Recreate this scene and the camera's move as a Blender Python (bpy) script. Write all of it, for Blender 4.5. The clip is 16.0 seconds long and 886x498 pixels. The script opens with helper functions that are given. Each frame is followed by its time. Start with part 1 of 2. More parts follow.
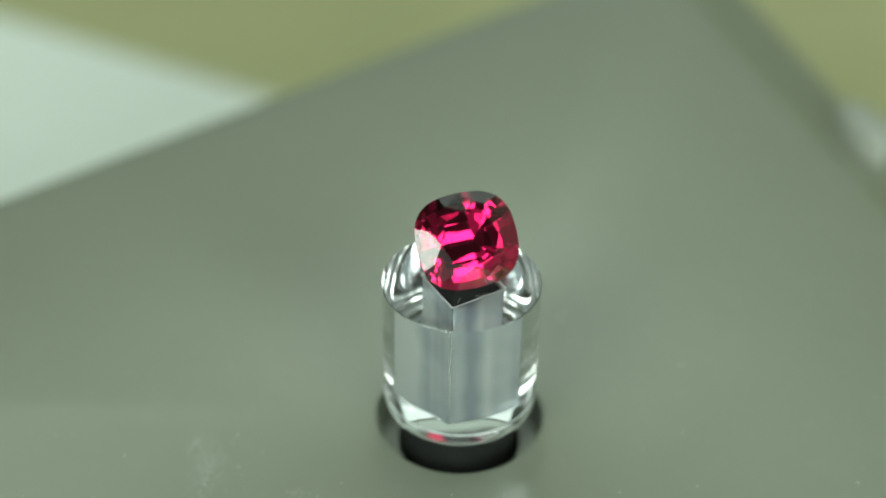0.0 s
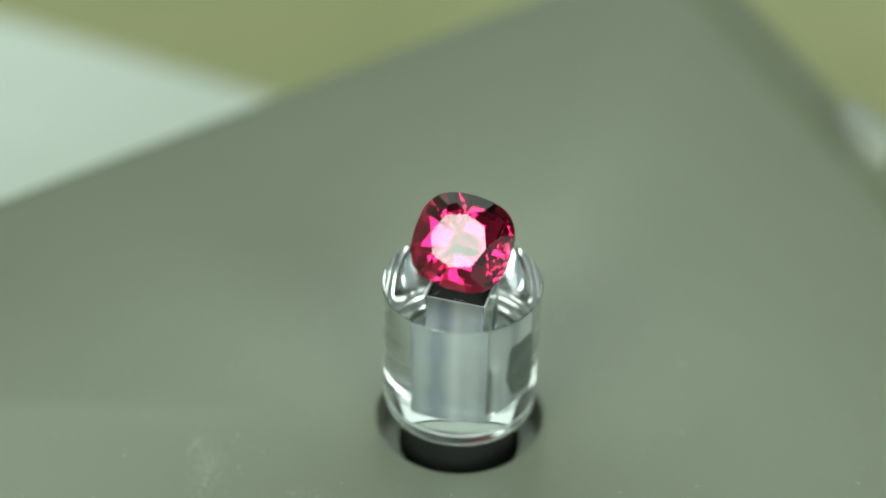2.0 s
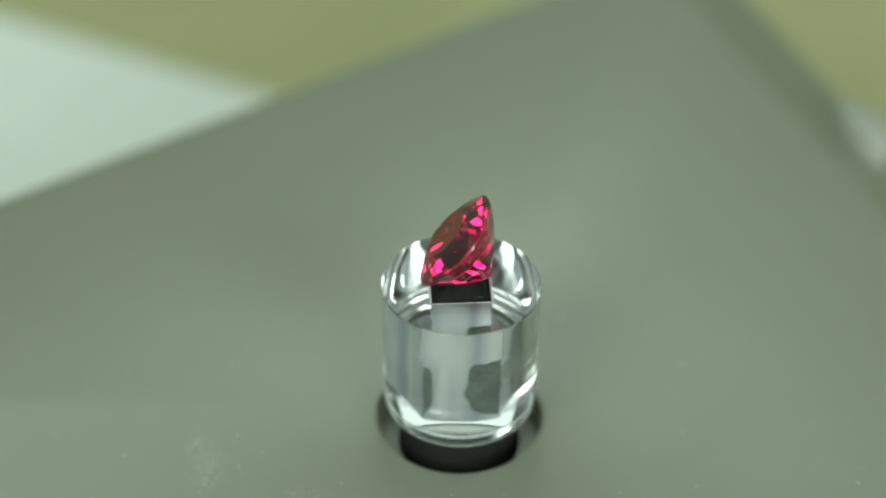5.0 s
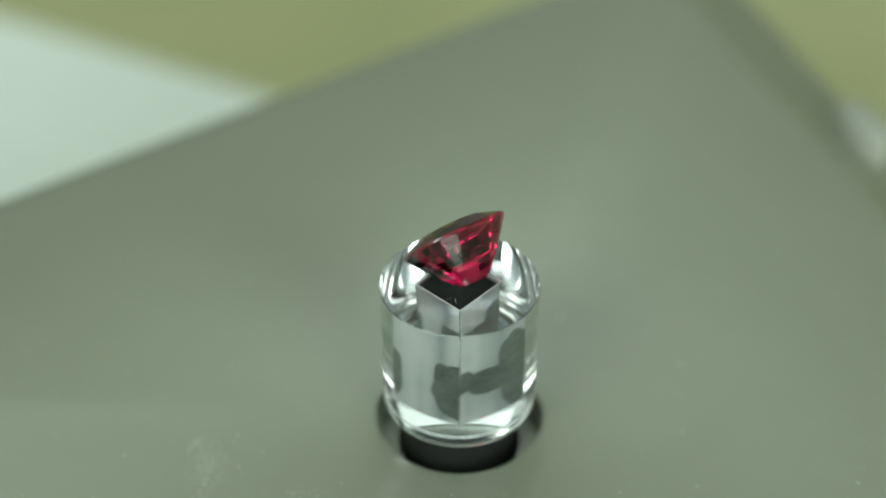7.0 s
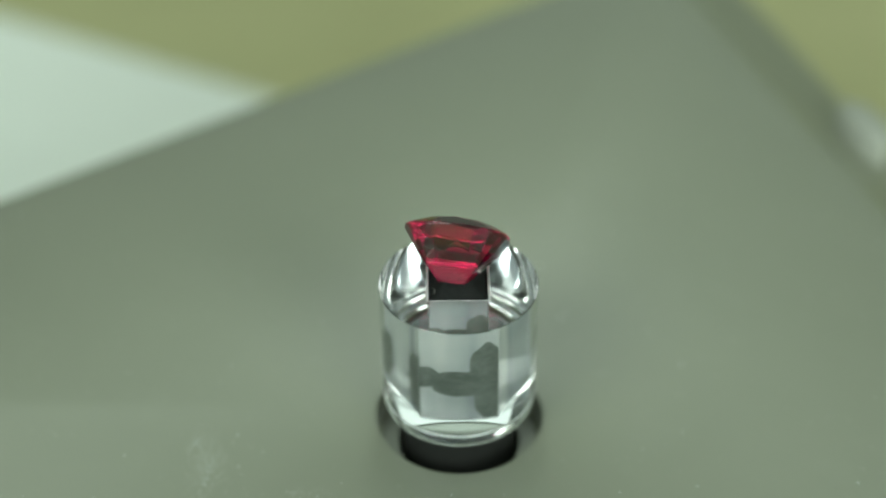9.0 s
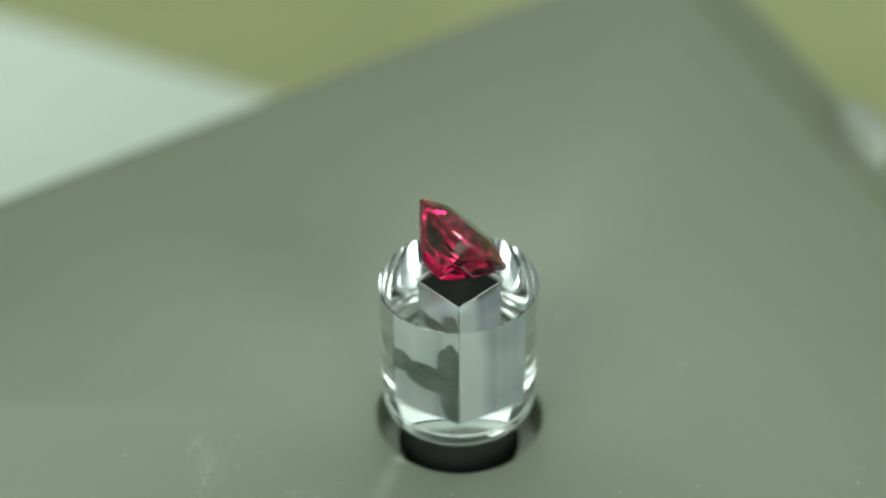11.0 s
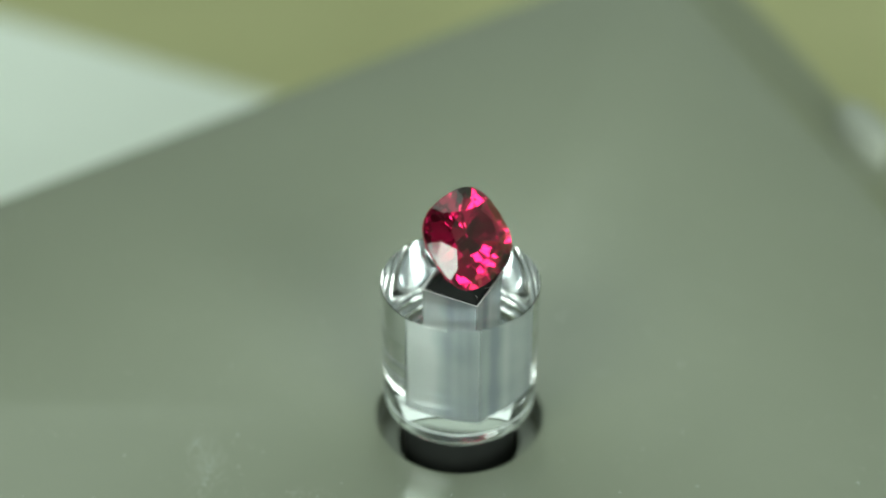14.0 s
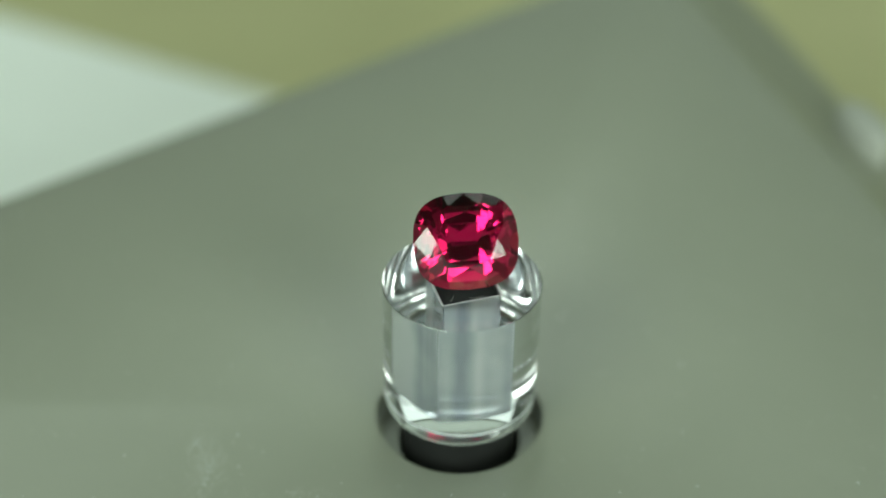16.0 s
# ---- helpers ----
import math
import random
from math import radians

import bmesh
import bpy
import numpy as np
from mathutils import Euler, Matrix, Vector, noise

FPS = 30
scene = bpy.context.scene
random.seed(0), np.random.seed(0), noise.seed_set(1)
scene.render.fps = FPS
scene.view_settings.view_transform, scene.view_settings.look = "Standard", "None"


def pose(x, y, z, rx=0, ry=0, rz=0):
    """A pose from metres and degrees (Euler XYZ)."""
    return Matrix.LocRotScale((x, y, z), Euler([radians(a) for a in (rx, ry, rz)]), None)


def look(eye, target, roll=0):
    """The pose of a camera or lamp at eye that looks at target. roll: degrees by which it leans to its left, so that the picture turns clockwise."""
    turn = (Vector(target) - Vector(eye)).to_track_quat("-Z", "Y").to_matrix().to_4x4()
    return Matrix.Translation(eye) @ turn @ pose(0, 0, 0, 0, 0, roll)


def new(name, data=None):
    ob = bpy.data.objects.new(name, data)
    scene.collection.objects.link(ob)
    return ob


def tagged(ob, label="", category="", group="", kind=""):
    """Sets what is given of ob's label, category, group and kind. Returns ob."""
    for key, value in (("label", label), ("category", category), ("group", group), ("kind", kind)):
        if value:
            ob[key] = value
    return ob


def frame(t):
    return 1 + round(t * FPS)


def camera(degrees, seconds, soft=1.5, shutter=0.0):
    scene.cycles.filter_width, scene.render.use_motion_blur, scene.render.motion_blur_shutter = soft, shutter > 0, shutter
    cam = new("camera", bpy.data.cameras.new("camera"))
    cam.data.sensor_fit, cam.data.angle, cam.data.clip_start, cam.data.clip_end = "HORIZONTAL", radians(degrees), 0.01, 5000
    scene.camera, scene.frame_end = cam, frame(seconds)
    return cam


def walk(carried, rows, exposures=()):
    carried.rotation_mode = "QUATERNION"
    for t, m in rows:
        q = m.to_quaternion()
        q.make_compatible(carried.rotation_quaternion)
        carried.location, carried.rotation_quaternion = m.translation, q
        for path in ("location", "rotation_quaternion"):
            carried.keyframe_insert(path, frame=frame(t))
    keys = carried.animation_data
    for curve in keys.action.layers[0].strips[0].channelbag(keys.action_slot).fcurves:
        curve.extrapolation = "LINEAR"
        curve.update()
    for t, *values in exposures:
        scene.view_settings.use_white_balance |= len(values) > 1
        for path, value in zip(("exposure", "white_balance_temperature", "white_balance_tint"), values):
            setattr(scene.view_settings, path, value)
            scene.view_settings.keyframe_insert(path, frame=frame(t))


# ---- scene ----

SECONDS = 16.0
MM = 0.001

# ---- camera: fixed on a stand, close-up lens with shallow focus ----
cam = camera(35.33, SECONDS, soft=1.8)
cam.data.dof.use_dof = True
cam.data.dof.focus_distance = 0.1005
cam.data.dof.aperture_fstop = 11.5
EYE = pose(-0.001306, -0.080916, 0.078647, 52.493, 0, 0)
walk(cam, [(0.0, EYE), (SECONDS, EYE)])

# ---- light: a lamp panel on the near side and two added fill panels ----
world = bpy.data.worlds.new("world")
scene.world = world
world.use_nodes = True
world.node_tree.nodes["Background"].inputs["Color"].default_value = (0.5, 0.55, 0.5, 1)
world.node_tree.nodes["Background"].inputs["Strength"].default_value = 0.05


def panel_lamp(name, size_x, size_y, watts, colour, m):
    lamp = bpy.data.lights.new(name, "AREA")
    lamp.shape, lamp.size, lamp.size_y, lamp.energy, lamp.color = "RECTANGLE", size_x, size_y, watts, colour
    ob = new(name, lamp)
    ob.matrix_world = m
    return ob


GEM_PLACE = (0, 0, 0.0175)


def towards(azimuth, elevation, distance):
    a, e = radians(azimuth), radians(elevation)
    return (distance * math.cos(e) * math.cos(a), distance * math.cos(e) * math.sin(a), GEM_PLACE[2] + distance * math.sin(e))


# two lamps flank the camera; added fills behind it and overhead are dimmer
panel_lamp("lamp_panel", 0.33, 0.33, 3.0, (0.86, 1.0, 0.88), look(towards(-130, 38, 0.70), GEM_PLACE))
panel_lamp("lamp_panel", 0.33, 0.33, 3.0, (0.86, 1.0, 0.88), look(towards(-57, 25, 0.70), GEM_PLACE))
# unseen fills, added to brighten the gem, the plate and the background
panel_lamp("south_fill", 2.1, 1.28, 4.0, (0.82, 1.0, 0.89), look((0, -1.47, 0.825), (0, 0, 0.825)))
panel_lamp("ceiling_fill", 2.4, 1.0, 8.3, (0.82, 1.0, 0.88), look((0.1, 0.97, 1.60), (0.1, 0.97, 0)))


# ---- materials ----
def material(name):
    m = bpy.data.materials.new(name)
    m.use_nodes = True
    return m, m.node_tree.nodes, m.node_tree.links, m.node_tree.nodes["Principled BSDF"]


def surface(name, dark, light, rough, scale, bump=0.1, grain=4000.0, rough_span=0.1):
    """Two scales of tone: soft clouds and a fine grain, both with relief."""
    m, nodes, links, p = material(name)
    where = nodes.new("ShaderNodeTexCoord")
    cloud, fine = nodes.new("ShaderNodeTexNoise"), nodes.new("ShaderNodeTexNoise")
    cloud.inputs["Scale"].default_value, cloud.inputs["Detail"].default_value = scale, 4
    fine.inputs["Scale"].default_value, fine.inputs["Detail"].default_value = grain, 3
    mix = nodes.new("ShaderNodeMix")
    mix.data_type = "FLOAT"
    mix.inputs[0].default_value = 0.35
    ramp = nodes.new("ShaderNodeValToRGB")
    ramp.color_ramp.elements[0].position, ramp.color_ramp.elements[1].position = 0.35, 0.65
    ramp.color_ramp.elements[0].color, ramp.color_ramp.elements[1].color = (*dark, 1), (*light, 1)
    for tex in (cloud, fine):
        links.new(where.outputs["Object"], tex.inputs["Vector"])
    links.new(cloud.outputs["Fac"], mix.inputs[2])
    links.new(fine.outputs["Fac"], mix.inputs[3])
    links.new(mix.outputs[0], ramp.inputs["Fac"])
    links.new(ramp.outputs["Color"], p.inputs["Base Color"])
    span = nodes.new("ShaderNodeMapRange")
    span.inputs["To Min"].default_value, span.inputs["To Max"].default_value = rough - rough_span, rough + rough_span
    links.new(cloud.outputs["Fac"], span.inputs["Value"])
    links.new(span.outputs["Result"], p.inputs["Roughness"])
    if bump:
        relief = nodes.new("ShaderNodeBump")
        relief.inputs["Strength"].default_value, relief.inputs["Distance"].default_value = bump, 0.00005
        links.new(fine.outputs["Fac"], relief.inputs["Height"])
        links.new(relief.outputs["Normal"], p.inputs["Normal"])
    return m


def clear(name, colour, ior, rough, bump=0.0, grain=600.0):
    m, nodes, links, p = material(name)
    p.inputs["Base Color"].default_value = (*colour, 1)
    p.inputs["Transmission Weight"].default_value = 1.0
    p.inputs["IOR"].default_value = ior
    p.inputs["Roughness"].default_value = rough
    if bump:
        where, tex, relief = nodes.new("ShaderNodeTexCoord"), nodes.new("ShaderNodeTexNoise"), nodes.new("ShaderNodeBump")
        tex.inputs["Scale"].default_value, tex.inputs["Detail"].default_value = grain, 2
        relief.inputs["Strength"].default_value, relief.inputs["Distance"].default_value = bump, 0.00005
        links.new(where.outputs["Object"], tex.inputs["Vector"])
        links.new(tex.outputs["Fac"], relief.inputs["Height"])
        links.new(relief.outputs["Normal"], p.inputs["Normal"])
    return m


PLATE = surface("satin_grey_green_paint", (0.236, 0.252, 0.192), (0.250, 0.266, 0.204), 0.30, 60, 0.12, 5000, rough_span=0.03)
PLATE.node_tree.nodes["Principled BSDF"].inputs["Coat Weight"].default_value = 1.0
PLATE.node_tree.nodes["Principled BSDF"].inputs["Coat Roughness"].default_value = 0.23
PLATE.node_tree.nodes["Principled BSDF"].inputs["Coat IOR"].default_value = 1.75


def stain(m, scale, low, high, amount):
    """Lay pale, uneven smudges over the base colour of m."""
    nodes, links = m.node_tree.nodes, m.node_tree.links
    p = nodes["Principled BSDF"]
    source = p.inputs["Base Color"].links[0].from_socket
    where, tex, span, mix = nodes.new("ShaderNodeTexCoord"), nodes.new("ShaderNodeTexNoise"), nodes.new("ShaderNodeMapRange"), nodes.new("ShaderNodeMix")
    tex.inputs["Scale"].default_value, tex.inputs["Detail"].default_value, tex.inputs["Roughness"].default_value = scale, 8, 0.7
    span.inputs["From Min"].default_value, span.inputs["From Max"].default_value = low, high
    span.inputs["To Max"].default_value = amount
    mix.data_type = "RGBA"
    mix.inputs[7].default_value = (0.50, 0.53, 0.48, 1)
    links.new(where.outputs["Object"], tex.inputs["Vector"])
    links.new(tex.outputs["Fac"], span.inputs["Value"])
    links.new(span.outputs["Result"], mix.inputs[0])
    links.new(source, mix.inputs[6])
    links.new(mix.outputs[2], p.inputs["Base Color"])


stain(PLATE, 95, 0.54, 0.80, 0.04)
stain(PLATE, 700, 0.62, 0.72, 0.16)
FLANK = surface("satin_olive_paint", (0.225, 0.24, 0.175), (0.25, 0.265, 0.195), 0.35, 60, 0.12, 5000)
OLIVE = surface("olive_table_cloth", (0.43, 0.425, 0.223), (0.47, 0.465, 0.25), 0.8, 25, 0.3, 1500)
PAPER = surface("white_paper", (0.82, 0.87, 0.82), (0.86, 0.91, 0.86), 0.8, 30, 0.1, 2500)
BLACK = surface("black_rubber", (0.006, 0.007, 0.006), (0.010, 0.011, 0.010), 0.85, 500, 0.3, 6000)
PUTTY = surface("black_putty", (0.006, 0.007, 0.007), (0.012, 0.013, 0.013), 0.75, 700, 0.5, 3000)
PUTTY.node_tree.nodes["Principled BSDF"].inputs["Specular IOR Level"].default_value = 0.2
SMEAR = surface("wet_putty", (0.10, 0.125, 0.11), (0.20, 0.23, 0.21), 0.35, 400, 0.2, 3000)
PALE_OVAL = surface("pale_oval_tone", (0.33, 0.345, 0.30), (0.39, 0.405, 0.36), 0.7, 40, 0.1, 2500)
# white that puts edge glints and refraction lines into the colour
FROST_GLINT = surface("frosted_glint_white", (0.52, 0.55, 0.57), (0.80, 0.83, 0.85), 0.25, 900, 0.2, 4000)
DUST = surface("pale_dust", (0.40, 0.41, 0.38), (0.55, 0.56, 0.52), 0.9, 900, 0.0, 3000)
WALL = surface("wall_paint", (0.79, 0.82, 0.76), (0.84, 0.87, 0.81), 0.9, 3, 0.05, 60)
CEILING = surface("ceiling_paint", (0.15, 0.16, 0.15), (0.19, 0.20, 0.19), 0.9, 3, 0.05, 60)
FLOOR = surface("grey_floor", (0.20, 0.20, 0.18), (0.26, 0.26, 0.24), 0.6, 4, 0.05, 80)
ACRYLIC = clear("clear_acrylic", (0.955, 0.98, 1.0), 1.49, 0.012, 0.03, 350)


def banded(name, dark, light, rough, metal):
    """Upright tone bands over slow changes; on the lining they stand for reflections."""
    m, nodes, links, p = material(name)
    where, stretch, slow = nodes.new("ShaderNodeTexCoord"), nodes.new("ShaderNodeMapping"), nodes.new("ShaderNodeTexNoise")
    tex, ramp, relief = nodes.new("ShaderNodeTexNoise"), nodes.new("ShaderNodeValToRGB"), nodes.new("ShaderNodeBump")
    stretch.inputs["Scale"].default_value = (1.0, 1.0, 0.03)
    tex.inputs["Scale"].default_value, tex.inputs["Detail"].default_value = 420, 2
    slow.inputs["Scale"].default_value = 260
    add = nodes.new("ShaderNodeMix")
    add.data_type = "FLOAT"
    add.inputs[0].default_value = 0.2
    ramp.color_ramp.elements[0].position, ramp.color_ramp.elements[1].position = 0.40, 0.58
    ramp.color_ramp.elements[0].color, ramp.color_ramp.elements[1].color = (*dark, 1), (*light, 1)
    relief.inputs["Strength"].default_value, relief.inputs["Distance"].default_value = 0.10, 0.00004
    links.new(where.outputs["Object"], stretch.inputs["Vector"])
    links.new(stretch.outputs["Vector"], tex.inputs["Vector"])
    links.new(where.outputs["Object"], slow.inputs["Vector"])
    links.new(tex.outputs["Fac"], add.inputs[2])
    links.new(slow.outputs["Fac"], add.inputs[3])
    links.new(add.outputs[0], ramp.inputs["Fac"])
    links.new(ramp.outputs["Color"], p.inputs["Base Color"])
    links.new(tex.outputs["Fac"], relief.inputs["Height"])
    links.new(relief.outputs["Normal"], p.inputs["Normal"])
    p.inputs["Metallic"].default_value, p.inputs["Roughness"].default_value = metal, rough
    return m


# upright light and dark bands put reflections into the lining's colour
SILVER = banded("banded_silver", (0.50, 0.56, 0.63), (0.95, 0.98, 1.0), 0.05, 0.45)
ALUMINIUM = banded("polished_aluminium", (0.74, 0.77, 0.80), (0.86, 0.89, 0.92), 0.20, 1.0)
GIRDLE = clear("red_gem_matt", (0.80, 0.02, 0.10), 1.76, 0.22)
RUBY = clear("red_gem", (0.66, 0.008, 0.082), 1.76, 0.0)


# ---- mesh helpers ----
def finish(name, bm, mat, smooth=None):
    bmesh.ops.recalc_face_normals(bm, faces=bm.faces)
    me = bpy.data.meshes.new(name)
    bm.to_mesh(me)
    bm.free()
    me.materials.append(mat)
    if smooth is not None:
        me.shade_smooth()
        me.set_sharp_from_angle(angle=radians(smooth))
    return new(name, me)


def part(name, bm, mat, parent, label="", smooth=None):
    ob = finish(name, bm, mat, smooth)
    ob.parent = parent
    if label:
        ob["label"] = label
    return ob


def ring(bm, points, z):
    return [bm.verts.new((x * MM, y * MM, z * MM)) for x, y in points]


def bridge(bm, lower, upper):
    n = len(lower)
    for i in range(n):
        bm.faces.new((lower[i], lower[(i + 1) % n], upper[(i + 1) % n], upper[i]))


def circle(r, n, cx=0.0, cy=0.0):
    return [(cx + r * math.cos(2 * math.pi * i / n), cy + r * math.sin(2 * math.pi * i / n)) for i in range(n)]


def square(half, n, cx=0.0, cy=0.0):
    """A square of n points that start at +x, with a point on each corner."""
    out = []
    for i in range(n):
        a = 2 * math.pi * i / n
        c, s = math.cos(a), math.sin(a)
        r = half / max(abs(c), abs(s))
        out.append((cx + r * c, cy + r * s))
    return out


def lathe(bm, profile, n=96):
    rings = [ring(bm, circle(r, n), z) for r, z in profile]
    for low, high in zip(rings, rings[1:]):
        bridge(bm, low, high)
    return rings


def prism(bm, low_outline, low_z, high_outline, high_z):
    a, b = ring(bm, low_outline, low_z), ring(bm, high_outline, high_z)
    bridge(bm, a, b)
    bm.faces.new(b)
    bm.faces.new(a[::-1])


def slab(name, mat, x0, x1, y0, y1, z0, z1):
    """A plain slab, in metres."""
    bm = bmesh.new()
    k = 1 / MM
    prism(bm, [(x0 * k, y0 * k), (x1 * k, y0 * k), (x1 * k, y1 * k), (x0 * k, y1 * k)], z0 * k,
          [(x0 * k, y0 * k), (x1 * k, y0 * k), (x1 * k, y1 * k), (x0 * k, y1 * k)], z1 * k)
    return finish(name, bm, mat)


# ---- the unseen room, added to close the place ----
def room():
    tagged(slab("floor", FLOOR, -1.5, 1.5, -1.5, 1.5, -0.83, -0.78), "plain grey floor", "floor", kind="structure")
    tagged(slab("ceiling", CEILING, -1.5, 1.5, -1.5, 1.5, 1.62, 1.67), "plain dark grey ceiling", "ceiling", kind="structure")
    for name, box in (("wall_north", (-1.5, 1.5, 1.5, 1.56)), 
                      ("wall_east", (1.5, 1.56, -1.56, 1.56)), ("wall_west", (-1.56, -1.5, -1.56, 1.56))):
        tagged(slab(name, WALL, *box, -0.83, 1.67), "plain pale painted wall", "wall", kind="structure")
    # the wall with an opening added for the unseen fill light
    k = 1000
    bm = bmesh.new()
    for x0, x1, z0, z1 in ((-1.5, 1.5, -0.83, 0.15), (-1.5, 1.5, 1.50, 1.67), (-1.5, -1.1, 0.15, 1.50), (1.1, 1.5, 0.15, 1.50)):
        outline = [(x0 * k, -1560), (x1 * k, -1560), (x1 * k, -1500), (x0 * k, -1500)]
        prism(bm, outline, z0 * k, outline, z1 * k)
    tagged(finish("wall_south", bm, WALL), "plain pale painted wall with an opening added for the fill light", "wall", kind="structure")
    # frame round the added fill light; no window is known here
    bm = bmesh.new()
    for x0, x1, z0, z1 in ((-1.1, 1.1, 0.15, 0.18), (-1.1, 1.1, 1.47, 1.50), (-1.1, -1.07, 0.18, 1.47), (1.07, 1.1, 0.18, 1.47)):
        outline = [(x0 * k, -1545), (x1 * k, -1545), (x1 * k, -1505), (x0 * k, -1505)]
        prism(bm, outline, z0 * k, outline, z1 * k)
    tagged(finish("fill_frame", bm, PAPER), "plain white frame round the opening for the added fill light", "window", kind="structure")


TABLE_Z = -45.0


def table():
    top = slab("table_top", OLIVE, -0.55, 0.55, -0.35, 0.55, TABLE_Z * MM - 0.03, TABLE_Z * MM)
    tagged(top, "olive green table top with a matt surface", "table", kind="structure")
    bev = top.modifiers.new("edge", "BEVEL")
    bev.width, bev.segments = 0.003, 2


# ---- the housing with its satin plate and the hole for the spindle ----
HOLE = 6.6


def plate():
    thing = new("turntable_housing")
    tagged(thing, "satin grey-green metal turntable housing with a round hole", "turntable")
    # corners run counter-clockwise; the two far edges meet in a blunt corner
    corners = [(-78, -62), (65, -62), (60.0, -40), (25.2, 83.9), (-78, 3.8)]
    outline = []
    n = 128
    # outline as seen from the hole, so that it can be bridged to the round hole
    for i in range(n):
        a = 2 * math.pi * i / n
        d = (math.cos(a), math.sin(a))
        best = None
        for (ax, ay), (bx, by) in zip(corners, corners[1:] + corners[:1]):
            ex, ey = bx - ax, by - ay
            det = d[0] * -ey + d[1] * ex
            if abs(det) < 1e-9:
                continue
            t = (ax * -ey + ay * ex) / det
            u = (d[0] * ay - d[1] * ax) / det
            if t > 0 and -1e-6 <= u <= 1 + 1e-6 and (best is None or t < best):
                best = t
        outline.append((d[0] * best, d[1] * best, i))
    # put a vertex of the outline on each corner
    for cx, cy in corners:
        k = min(outline, key=lambda o: (o[0] - cx) ** 2 + (o[1] - cy) ** 2)
        outline[k[2]] = (cx, cy, k[2])
    flat = [(x, y) for x, y, _ in outline]
    bm = bmesh.new()
    rim = [(4.95, -3.0), (HOLE - 0.3, -3.0), (HOLE, -2.7), (HOLE, -0.25), (HOLE + 0.08, -0.07), (HOLE + 0.25, 0.0)]
    rings = lathe(bm, rim, n)
    throat = ring(bm, circle(4.95, n), -9.0)
    inner = ring(bm, [(x * 0.985, y * 0.985) for x, y in flat], 0.0)
    edge = ring(bm, [(x * 0.995, y * 0.995) for x, y in flat], -0.25)
    low = ring(bm, flat, -1.0)
    base = ring(bm, flat, -9.0)
    for a, b in ((throat, rings[0]), (rings[-1], inner), (inner, edge), (edge, low), (low, base), (base, throat)):
        bridge(bm, a, b)
    part("top_plate", bm, PLATE, thing, "satin grey-green painted top plate", smooth=40)
    # sloping flank along one far edge, and the body under the plate
    bm = bmesh.new()
    prism(bm, [(59.5, -42), (71.0, -42), (36.5, 93), (24.7, 84.2)], -6.5, [(59.7, -42), (60.7, -42), (25.8, 84.8), (24.9, 84.0)], -0.6)
    part("flank", bm, FLANK, thing, "sloping painted edge strip")
    # pale oval raised shape on the flank, placed to fit the camera's view
    bm = bmesh.new()
    a = radians(-75)
    rings = []
    for k, z in ((1.0, -9.0), (1.0, -1.9), (0.9, -1.5), (0.6, -1.3)):
        rings.append(ring(bm, [(44.3 + k * (4.6 * math.cos(t) * math.cos(a) - 2.0 * math.sin(t) * math.sin(a)), 46.2 + k * (4.6 * math.cos(t) * math.sin(a) + 2.0 * math.sin(t) * math.cos(a)))
                                for t in [2 * math.pi * i / 40 for i in range(40)]], z))
    for p, q in zip(rings, rings[1:]):
        bridge(bm, p, q)
    bm.faces.new(rings[-1])
    bm.faces.new(rings[0][::-1])
    part("pale_oval", bm, PALE_OVAL, thing, "pale oval raised shape on the flank", smooth=40)
    bm = bmesh.new()
    prism(bm, [(-76, -60), (68, -60), (68, -38), (34, 88), (24, 82), (-76, 3)], TABLE_Z + 0.02, [(-76, -60), (68, -60), (68, -38), (34, 88), (24, 82), (-76, 3)], -9.02)
    part("body", bm, PLATE, thing)


# ---- paper and card on the table ----
def sheet(name, mat, outline, label, category, thick=0.25):
    bm = bmesh.new()
    prism(bm, outline, TABLE_Z + 0.02, outline, TABLE_Z + 0.02 + thick)
    return tagged(finish(name, bm, mat), label, category)


# ---- the stand: clear post with a square well, plug of putty, spindle ----
TOP, WELL, WELL_X, WELL_Y = 13.5, 2.2375, 0.039, -0.137
LEAN_X, LEAN_Y = 0.150, 0.066


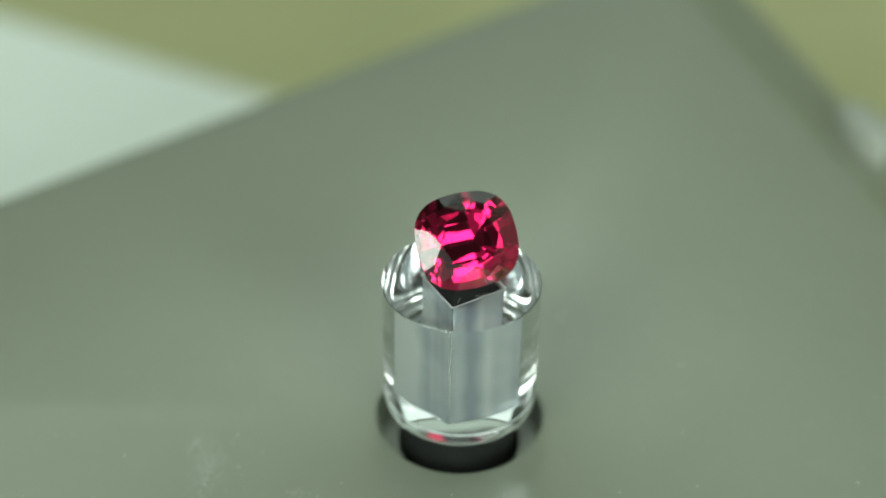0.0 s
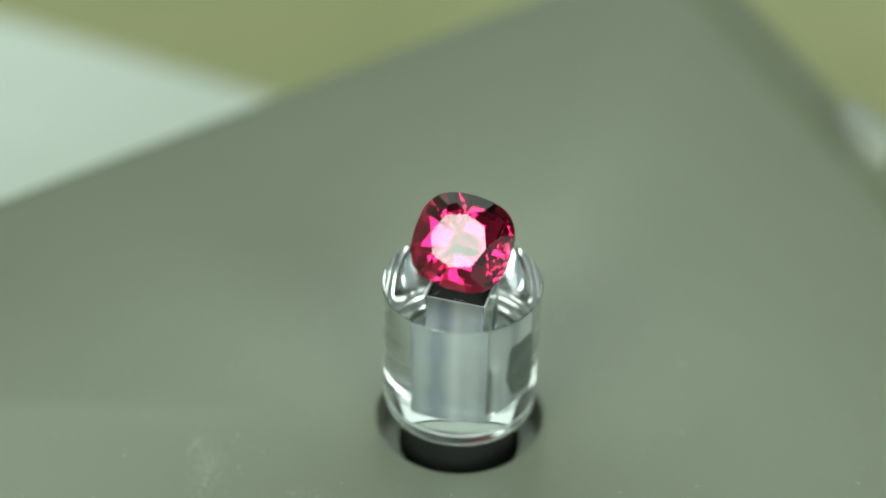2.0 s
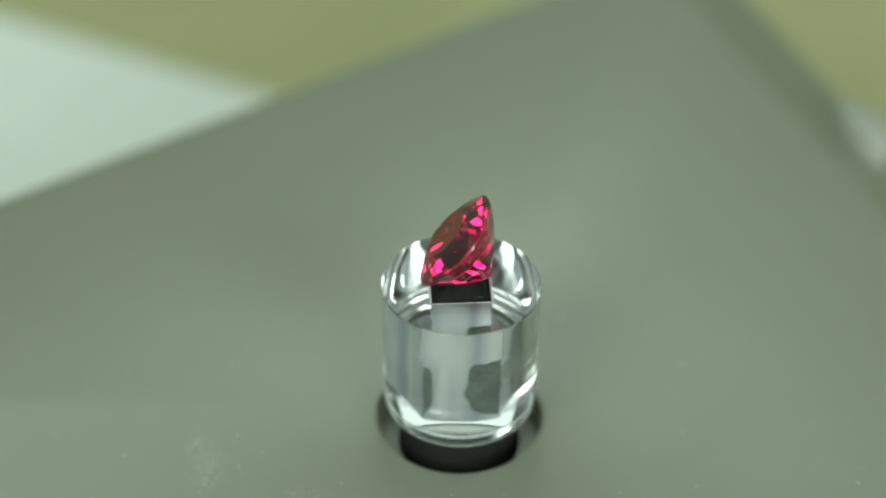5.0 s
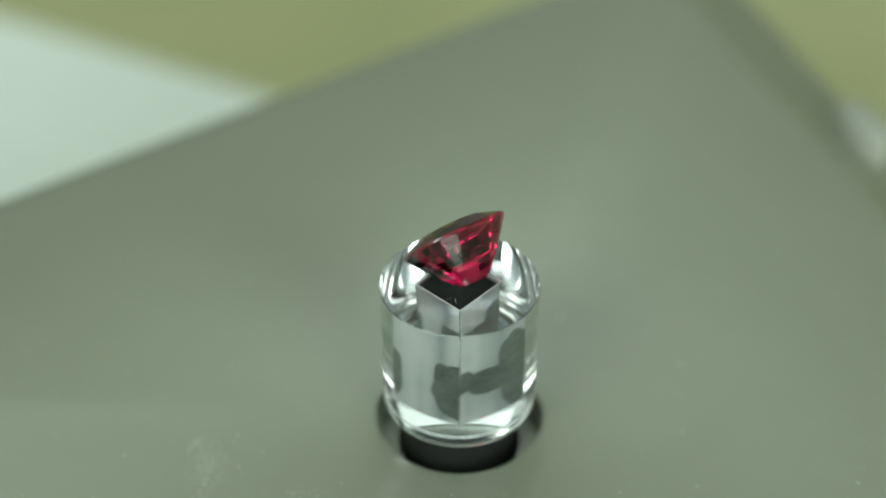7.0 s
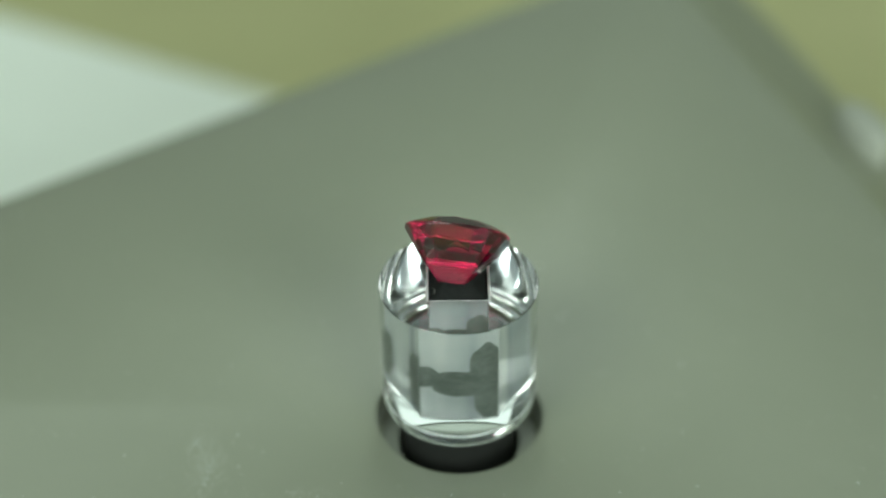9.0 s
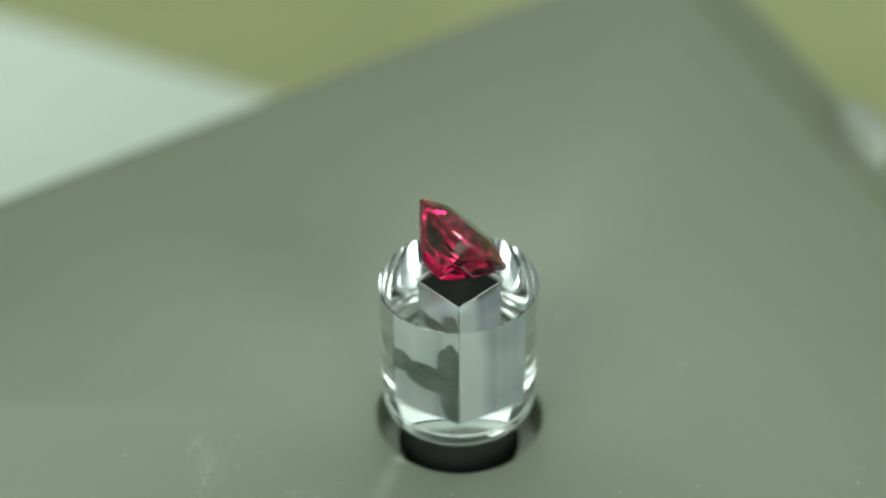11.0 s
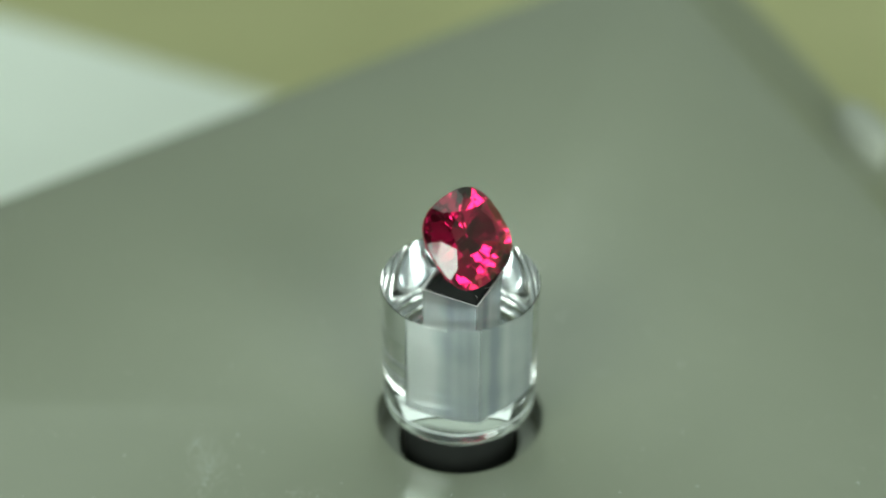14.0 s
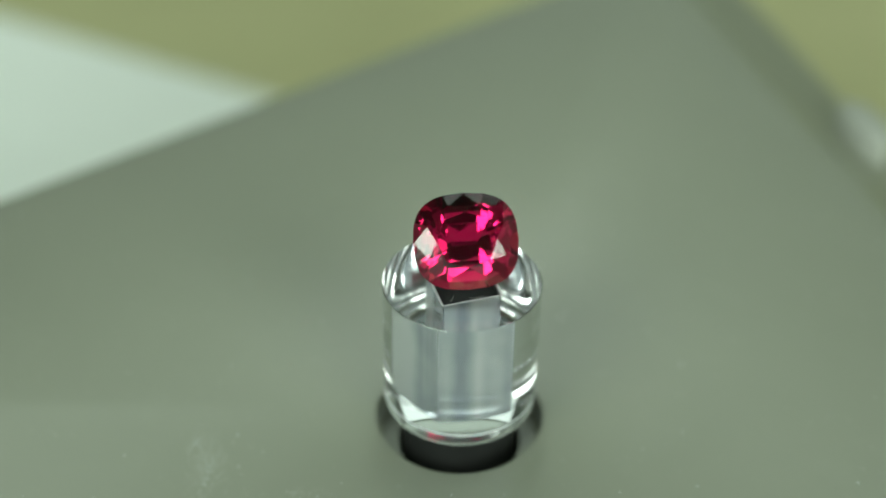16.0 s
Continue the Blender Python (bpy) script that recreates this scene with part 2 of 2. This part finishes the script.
def stand():
    thing = new("gem_stand")
    tagged(thing, "clear acrylic display post with square well on black spindle", "display stand")
    n = 96
    bm = bmesh.new()
    rings = lathe(bm, [(4.60, 1.15), (4.85, 1.17), (5.10, 1.30), (5.20, 1.50), (5.25, 1.80), (5.62, 1.90), (5.84, 2.04), (5.94, 2.25), (5.97, 2.50), (5.97, 3.10), (5.88, 3.18), (5.88, 3.26), (5.97, 3.34),
                       (6.0, 5.0), (6.0, TOP - 0.05), (5.95, TOP)], n)
    lip = ring(bm, square(WELL + 0.12, n, WELL_X, WELL_Y), TOP)
    top_in = ring(bm, square(WELL, n, WELL_X, WELL_Y), TOP - 0.12)
    low_in = ring(bm, square(WELL, n, WELL_X, WELL_Y), 2.9)
    for p, q in ((rings[-1], lip), (lip, top_in), (top_in, low_in)):
        bridge(bm, p, q)
    bm.faces.new(low_in)
    bm.faces.new(rings[0][::-1])
    part("post", bm, ACRYLIC, thing, "clear acrylic post", smooth=25)
    # white rings stand in for refraction lines where the foot meets wall and pad
    for profile in (((5.90, 3.16), (5.99, 3.12), (5.99, 3.30), (5.90, 3.28)), ((4.46, 1.07), (4.62, 1.07), (4.66, 1.15), (4.46, 1.148)), ((5.235, 1.77), (5.63, 1.87), (5.64, 1.92), (5.235, 1.82))):
        bm = bmesh.new()
        rings = lathe(bm, profile, n)
        bridge(bm, rings[-1], rings[0])
        part("glint_ring", bm, FROST_GLINT, thing, "thin white ring standing for a bright refraction line", smooth=40)

    # silvery lining of the well with a bevelled lip; reflections painted as upright bands
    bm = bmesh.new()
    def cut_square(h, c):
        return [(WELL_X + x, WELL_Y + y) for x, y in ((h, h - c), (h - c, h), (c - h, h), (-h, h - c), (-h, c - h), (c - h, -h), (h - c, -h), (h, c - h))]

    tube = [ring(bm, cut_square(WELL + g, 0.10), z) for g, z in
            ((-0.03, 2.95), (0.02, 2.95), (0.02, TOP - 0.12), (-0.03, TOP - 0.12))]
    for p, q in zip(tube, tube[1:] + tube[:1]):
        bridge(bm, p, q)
    part("well_lining", bm, SILVER, thing, "silvery lining of the square well with painted reflection bands")

    # frosted bevel; the glint along the lip is put into its white
    bm = bmesh.new()
    tube = [ring(bm, cut_square(WELL + g, 0.06), z) for g, z in ((-0.03, TOP - 0.118), (0.02, TOP - 0.118), (0.14, TOP + 0.006), (0.06, TOP + 0.012), (-0.03, TOP - 0.08))]
    for p, q in zip(tube, tube[1:] + tube[:1]):
        bridge(bm, p, q)
    part("well_rim", bm, FROST_GLINT, thing, "frosted bevel round the well, whitened for its glint")

    bm = bmesh.new()
    rings = lathe(bm, [(4.45, 1.0), (4.55, 1.02), (4.55, 1.09), (4.50, 1.11)], n)
    bm.faces.new(rings[-1])
    bm.faces.new(rings[0][::-1])
    part("base_pad", bm, ALUMINIUM, thing, "bright aluminium disc under the post", smooth=40)

    bm = bmesh.new()
    rings = lathe(bm, [(4.60, -8.8), (4.60, 0.85), (4.50, 0.99)], 64)
    bm.faces.new(rings[-1])
    bm.faces.new(rings[0][::-1])
    part("spindle", bm, BLACK, thing, "black rubber spindle", smooth=30)

    # putty fills the well and rises in a mound under the gem
    bm = bmesh.new()
    rings = [ring(bm, square(WELL - 0.05, 48, WELL_X, WELL_Y), TOP - 3.0), ring(bm, square(WELL - 0.05, 48, WELL_X, WELL_Y), TOP - 0.45)]
    for k, z in ((0.0, -0.25), (0.35, 0.02), (0.75, 0.5), (0.95, 0.95), (1.0, 1.22)):
        a, b = square(WELL - 0.12, 48), circle(1.35, 48)
        rings.append(ring(bm, [(WELL_X + p[0] * (1 - k) + q[0] * k, WELL_Y + p[1] * (1 - k) + q[1] * k) for p, q in zip(a, b)], TOP + z))
    for p, q in zip(rings, rings[1:]):
        bridge(bm, p, q)
    bm.faces.new(rings[-1])
    bm.faces.new(rings[0][::-1])
    part("peg", bm, PUTTY, thing, "mound of black putty filling the well", smooth=50)

    # short lint fibres on the post and its well
    for x, y, z, turn, length in ((-1.6, -2.15, TOP + 0.03, 20, 1.5), (0.9, -2.3, TOP + 0.03, 165, 1.0), (-2.2, 1.3, TOP + 0.03, 75, 1.3), (2.15, 0.6, TOP + 0.03, 100, 0.9), (3.9, -1.5, TOP + 0.02, 40, 0.5)):
        bm = bmesh.new()
        last = None
        for i in range(9):
            u = i / 8
            a = radians(turn + 30 * math.sin(3 * u))
            cx, cy, cz = x + length * u * math.cos(a), y + length * u * math.sin(a), z + 0.12 * math.sin(math.pi * u)
            now = [bm.verts.new(((cx + 0.012 * math.cos(k * 2.094)) * MM, (cy + 0.012 * math.sin(k * 2.094)) * MM, (cz + 0.012 * math.sin(k * 2.094 + 1)) * MM)) for k in range(3)]
            if last:
                bridge(bm, last, now)
            last = now
        part("lint", bm, DUST, thing, "fine white lint fibre")

    # dark wet patches where the putty has crept over the lining: side, place along it, height, half sizes
    for k, (side, u, z, ru, rz) in enumerate(((1, 0.02, 5.9, 0.13, 2.4), (1, 0.97, 6.3, 0.40, 3.1),
                                               (2, 0.06, 7.2, 0.20, 1.1), (2, 0.50, 6.7, 0.34, 1.3), (2, 0.95, 6.6, 0.34, 3.8))):
        putty_patch(thing, k, side, u, z, ru, rz)
    return thing


def putty_patch(thing, k, side, u0, z0, ru, rz):
    bm = bmesh.new()
    rnd = random.Random(40 + k)
    lift, n = 0.035 + 0.004 * k, 56
    waves = [(m, rnd.uniform(0.02, 0.30) / m, rnd.uniform(0, 6.28)) for m in (2, 3, 4, 5, 7, 9, 13)]
    flat = []
    for i in range(n):
        a = 2 * math.pi * i / n
        r = 1 + sum(amp * math.sin(m * a + ph) for m, amp, ph in waves)
        flat.append((min(max(u0 + ru * r * math.cos(a), 0.004), 0.996), min(max(z0 + rz * r * math.sin(a), 3.0), TOP - 0.2)))
    corners = [(-1, -1), (1, -1), (1, 1), (-1, 1)]
    (ax, ay), (bx, by) = corners[side], corners[(side + 1) % 4]
    nx, ny = (ax + bx) / 2, (ay + by) / 2

    def place(u, z, out):
        x, y = (ax + (bx - ax) * u) * WELL + nx * out, (ay + (by - ay) * u) * WELL + ny * out
        return bm.verts.new(((WELL_X + x) * MM, (WELL_Y + y) * MM, z * MM))

    outer = [place(u, z, lift) for u, z in flat]
    inner = [place(u, z, 0.0) for u, z in flat]
    bridge(bm, inner, outer)
    hub_out, hub_in = place(min(max(u0, 0.01), 0.99), z0, lift), place(min(max(u0, 0.01), 0.99), z0, 0.0)
    for i in range(n):
        bm.faces.new((outer[i], outer[(i + 1) % n], hub_out))
        bm.faces.new((inner[(i + 1) % n], inner[i], hub_in))
    part("putty_patch", bm, SMEAR, thing, "dark patch of putty")


# ---- the gem: a cushion with a brilliant crown and a stepped pavilion ----
GEM_A, GEM_B, GEM_N = 3.82, 3.49, 2.75


def support(azimuth):
    q = GEM_N / (GEM_N - 1)
    a = radians(azimuth)
    return (abs(GEM_A * math.cos(a)) ** q + abs(GEM_B * math.sin(a)) ** q) ** (1 / q)


def gem():
    planes = []

    def facet(azimuth, slope, radius, z):
        a, s = radians(azimuth), radians(slope)
        up = 1 if slope >= 0 else -1
        n = Vector((math.sin(abs(s)) * math.cos(a), math.sin(abs(s)) * math.sin(a), up * math.cos(s)))
        planes.append((Vector((radius * math.cos(a), radius * math.sin(a), z)), n))

    table_z = 0.89
    for i in range(40):
        facet(i * 9 + 4.5, 90, support(i * 9 + 4.5), 0)
    planes.append((Vector((0, 0, table_z)), Vector((0, 0, 1))))
    # brilliant crown: eight kites, eight stars on the table's edges, sixteen halves along the girdle
    rise = 0.13

    def outline(azimuth):
        a = radians(azimuth)
        k = (abs(math.cos(a) / GEM_A) ** GEM_N + abs(math.sin(a) / GEM_B) ** GEM_N) ** (-1 / GEM_N)
        return Vector((k * math.cos(a), k * math.sin(a), rise))

    def plane(p, q, w):
        n = (q - p).cross(w - p).normalized()
        planes.append((p, n if n.z > 0 else -n))
        return planes[-1]

    mains = [0, 44, 90, 136, 180, 224, 270, 316]
    mids = [23, 66, 114, 157, 203, 246, 294, 337]
    girdle = [outline(m) for m in mains]
    tops = [Vector((g.x * f, g.y * f, table_z)) for g, f in zip(girdle, (0.58, 0.545) * 4)]
    kites = []
    for m, g, top in zip(mains, girdle, tops):
        across = Vector((-math.sin(radians(m)), math.cos(radians(m)), 0))
        kites.append(plane(g, top, g + across))
    for i in range(8):
        j = (i + 1) % 8
        mid = outline(mids[i])
        # star tip: where both kites meet, part of the way out to the girdle
        (p, n), (q, w) = kites[i], kites[j]
        flat = Vector((mid.x, mid.y, 0)) * 0.775
        heights = [(c.dot(k) - flat.x * k.x - flat.y * k.y) / k.z for c, k in ((p, n), (q, w))]
        tip = Vector((flat.x, flat.y, min(heights) - 0.005))
        plane(tops[i], tops[j], tip)
        plane(tip, girdle[i], mid)
        plane(tip, mid, girdle[j])
    for azimuth, s1, s2, s3 in ((0, 55, 51, 47), (26, 54, 50, 46), (45, 53, 49, 45), (66, 53, 48, 43), (90, 53, 47, 40)):
        for m in {azimuth, 180 - azimuth, (180 + azimuth) % 360, -azimuth % 360}:
            h = support(m)
            facet(m, -s1, h, -0.07)
            h -= 1.33 / math.tan(radians(s1))
            facet(m, -s2, h, -1.4)
            h -= 1.2 / math.tan(radians(s2))
            facet(m, -s3, h, -2.6)
    planes.append((Vector((0, 0, -3.62)), Vector((0, 0, -1))))
    bm = bmesh.new()
    bmesh.ops.create_cube(bm, size=12)
    for co, n in planes:
        cut = bmesh.ops.bisect_plane(bm, geom=bm.verts[:] + bm.edges[:] + bm.faces[:], dist=1e-5, plane_co=co, plane_no=n, clear_outer=True)
        rim = [e for e in cut["geom_cut"] if isinstance(e, bmesh.types.BMEdge) and e.is_boundary]
        if len(rim) > 2:
            bmesh.ops.edgeloop_fill(bm, edges=rim)
    bmesh.ops.remove_doubles(bm, verts=bm.verts, dist=0.004)
    bmesh.ops.scale(bm, vec=(MM, MM, MM), verts=bm.verts)
    bmesh.ops.recalc_face_normals(bm, faces=bm.faces)
    bm.normal_update()
    thing = tagged(new("gemstone"), "faceted crimson red cushion-cut gemstone tilted on its post", "gemstone")
    for name, low, high, mat, label in (("table_facet", 0.999, 2, RUBY, "flat table facet"), ("crown", 0.1, 0.999, RUBY, "brilliant-cut crown"),
                                        ("girdle", -0.1, 0.1, GIRDLE, "thin matt girdle"), ("pavilion", -2, -0.1, RUBY, "step-cut pavilion")):
        piece = bm.copy()
        bmesh.ops.delete(piece, geom=[f for f in piece.faces if not low <= f.normal.z < high], context="FACES")
        me = bpy.data.meshes.new(name)
        piece.to_mesh(me)
        piece.free()
        me.materials.append(mat)
        ob = new(name, me)
        ob.parent = thing
        ob["label"] = label
    bm.free()
    return thing


# ---- dust on the plate ----
def dust():
    bm = bmesh.new()
    rnd = random.Random(5)
    count = 0
    while count < 260:
        x, y = rnd.uniform(-45, 45), rnd.uniform(-20, 45)
        if math.hypot(x, y) < HOLE + 1 or y > 0.77 * x + 60:
            continue
        r = rnd.uniform(0.03, 0.11) if rnd.random() < 0.9 else rnd.uniform(0.12, 0.2)
        n = 6
        low = ring(bm, [(x + r * rnd.uniform(0.5, 1.3) * math.cos(6.283 * i / n), y + r * rnd.uniform(0.5, 1.3) * math.sin(6.283 * i / n)) for i in range(n)], 0.004)
        tip = bm.verts.new((x * MM, y * MM, 0.4 * r * MM))
        for i in range(n):
            bm.faces.new((low[i], low[(i + 1) % n], tip))
        count += 1
    tagged(finish("dust", bm, DUST), "pale dust specks scattered over the plate", "dust", kind="stuff")


def smudge():
    """A thin film of dried dust, thickest in the middle: fine grains close together."""
    bm = bmesh.new()
    rnd = random.Random(11)
    for cx, cy, sx, sy, many in ((-19.4, -6.2, 0.75, 1.5, 420), (-20.6, -3.6, 0.5, 0.8, 120), (-11.5, -9.0, 1.0, 0.5, 60)):
        for _ in range(many):
            x, y = rnd.gauss(cx, sx), rnd.gauss(cy, sy)
            r = rnd.uniform(0.02, 0.055)
            low = ring(bm, [(x + r * rnd.uniform(0.6, 1.3) * math.cos(1.2566 * i), y + r * rnd.uniform(0.6, 1.3) * math.sin(1.2566 * i)) for i in range(5)], 0.004)
            tip = bm.verts.new((x * MM, y * MM, (0.004 + 0.3 * r) * MM))
            for i in range(5):
                bm.faces.new((low[i], low[(i + 1) % 5], tip))
    tagged(finish("dust_smudge", bm, DUST), "pale dried smudge of fine dust on the plate", "smudge", kind="stuff")


# ---- build ----
room()
table()
plate()
sheet("paper_sheet", PAPER, [(-144.0, 183.4), (-5, 108.4), (-30, 40), (-150, -20)], "plain white sheet of paper on the table", "paper")
dust()
smudge()
STAND = stand()
GEM = gem()

PERIOD, PHASE = 15.4211, 30.478


def turn_at(t):
    return pose(0, 0, 0, 0, 0, PHASE - 360 * t / PERIOD)


def motions():
    times = [0.5 * i for i in range(33)]
    lean = Matrix.Rotation(math.hypot(LEAN_X, LEAN_Y) / TOP, 4, Vector((-LEAN_Y, LEAN_X, 0)))
    walk(STAND, [(t, turn_at(t) @ lean) for t in times])
    seat = pose(0.0002329, -0.0004694, 0.0135 + 0.0040538) @ pose(0, 0, 0, 0, 0, -11.11) @ pose(0, 0, 0, 90 - 42.26, 0, 0)
    walk(GEM, [(t, turn_at(t) @ seat) for t in times])


motions()
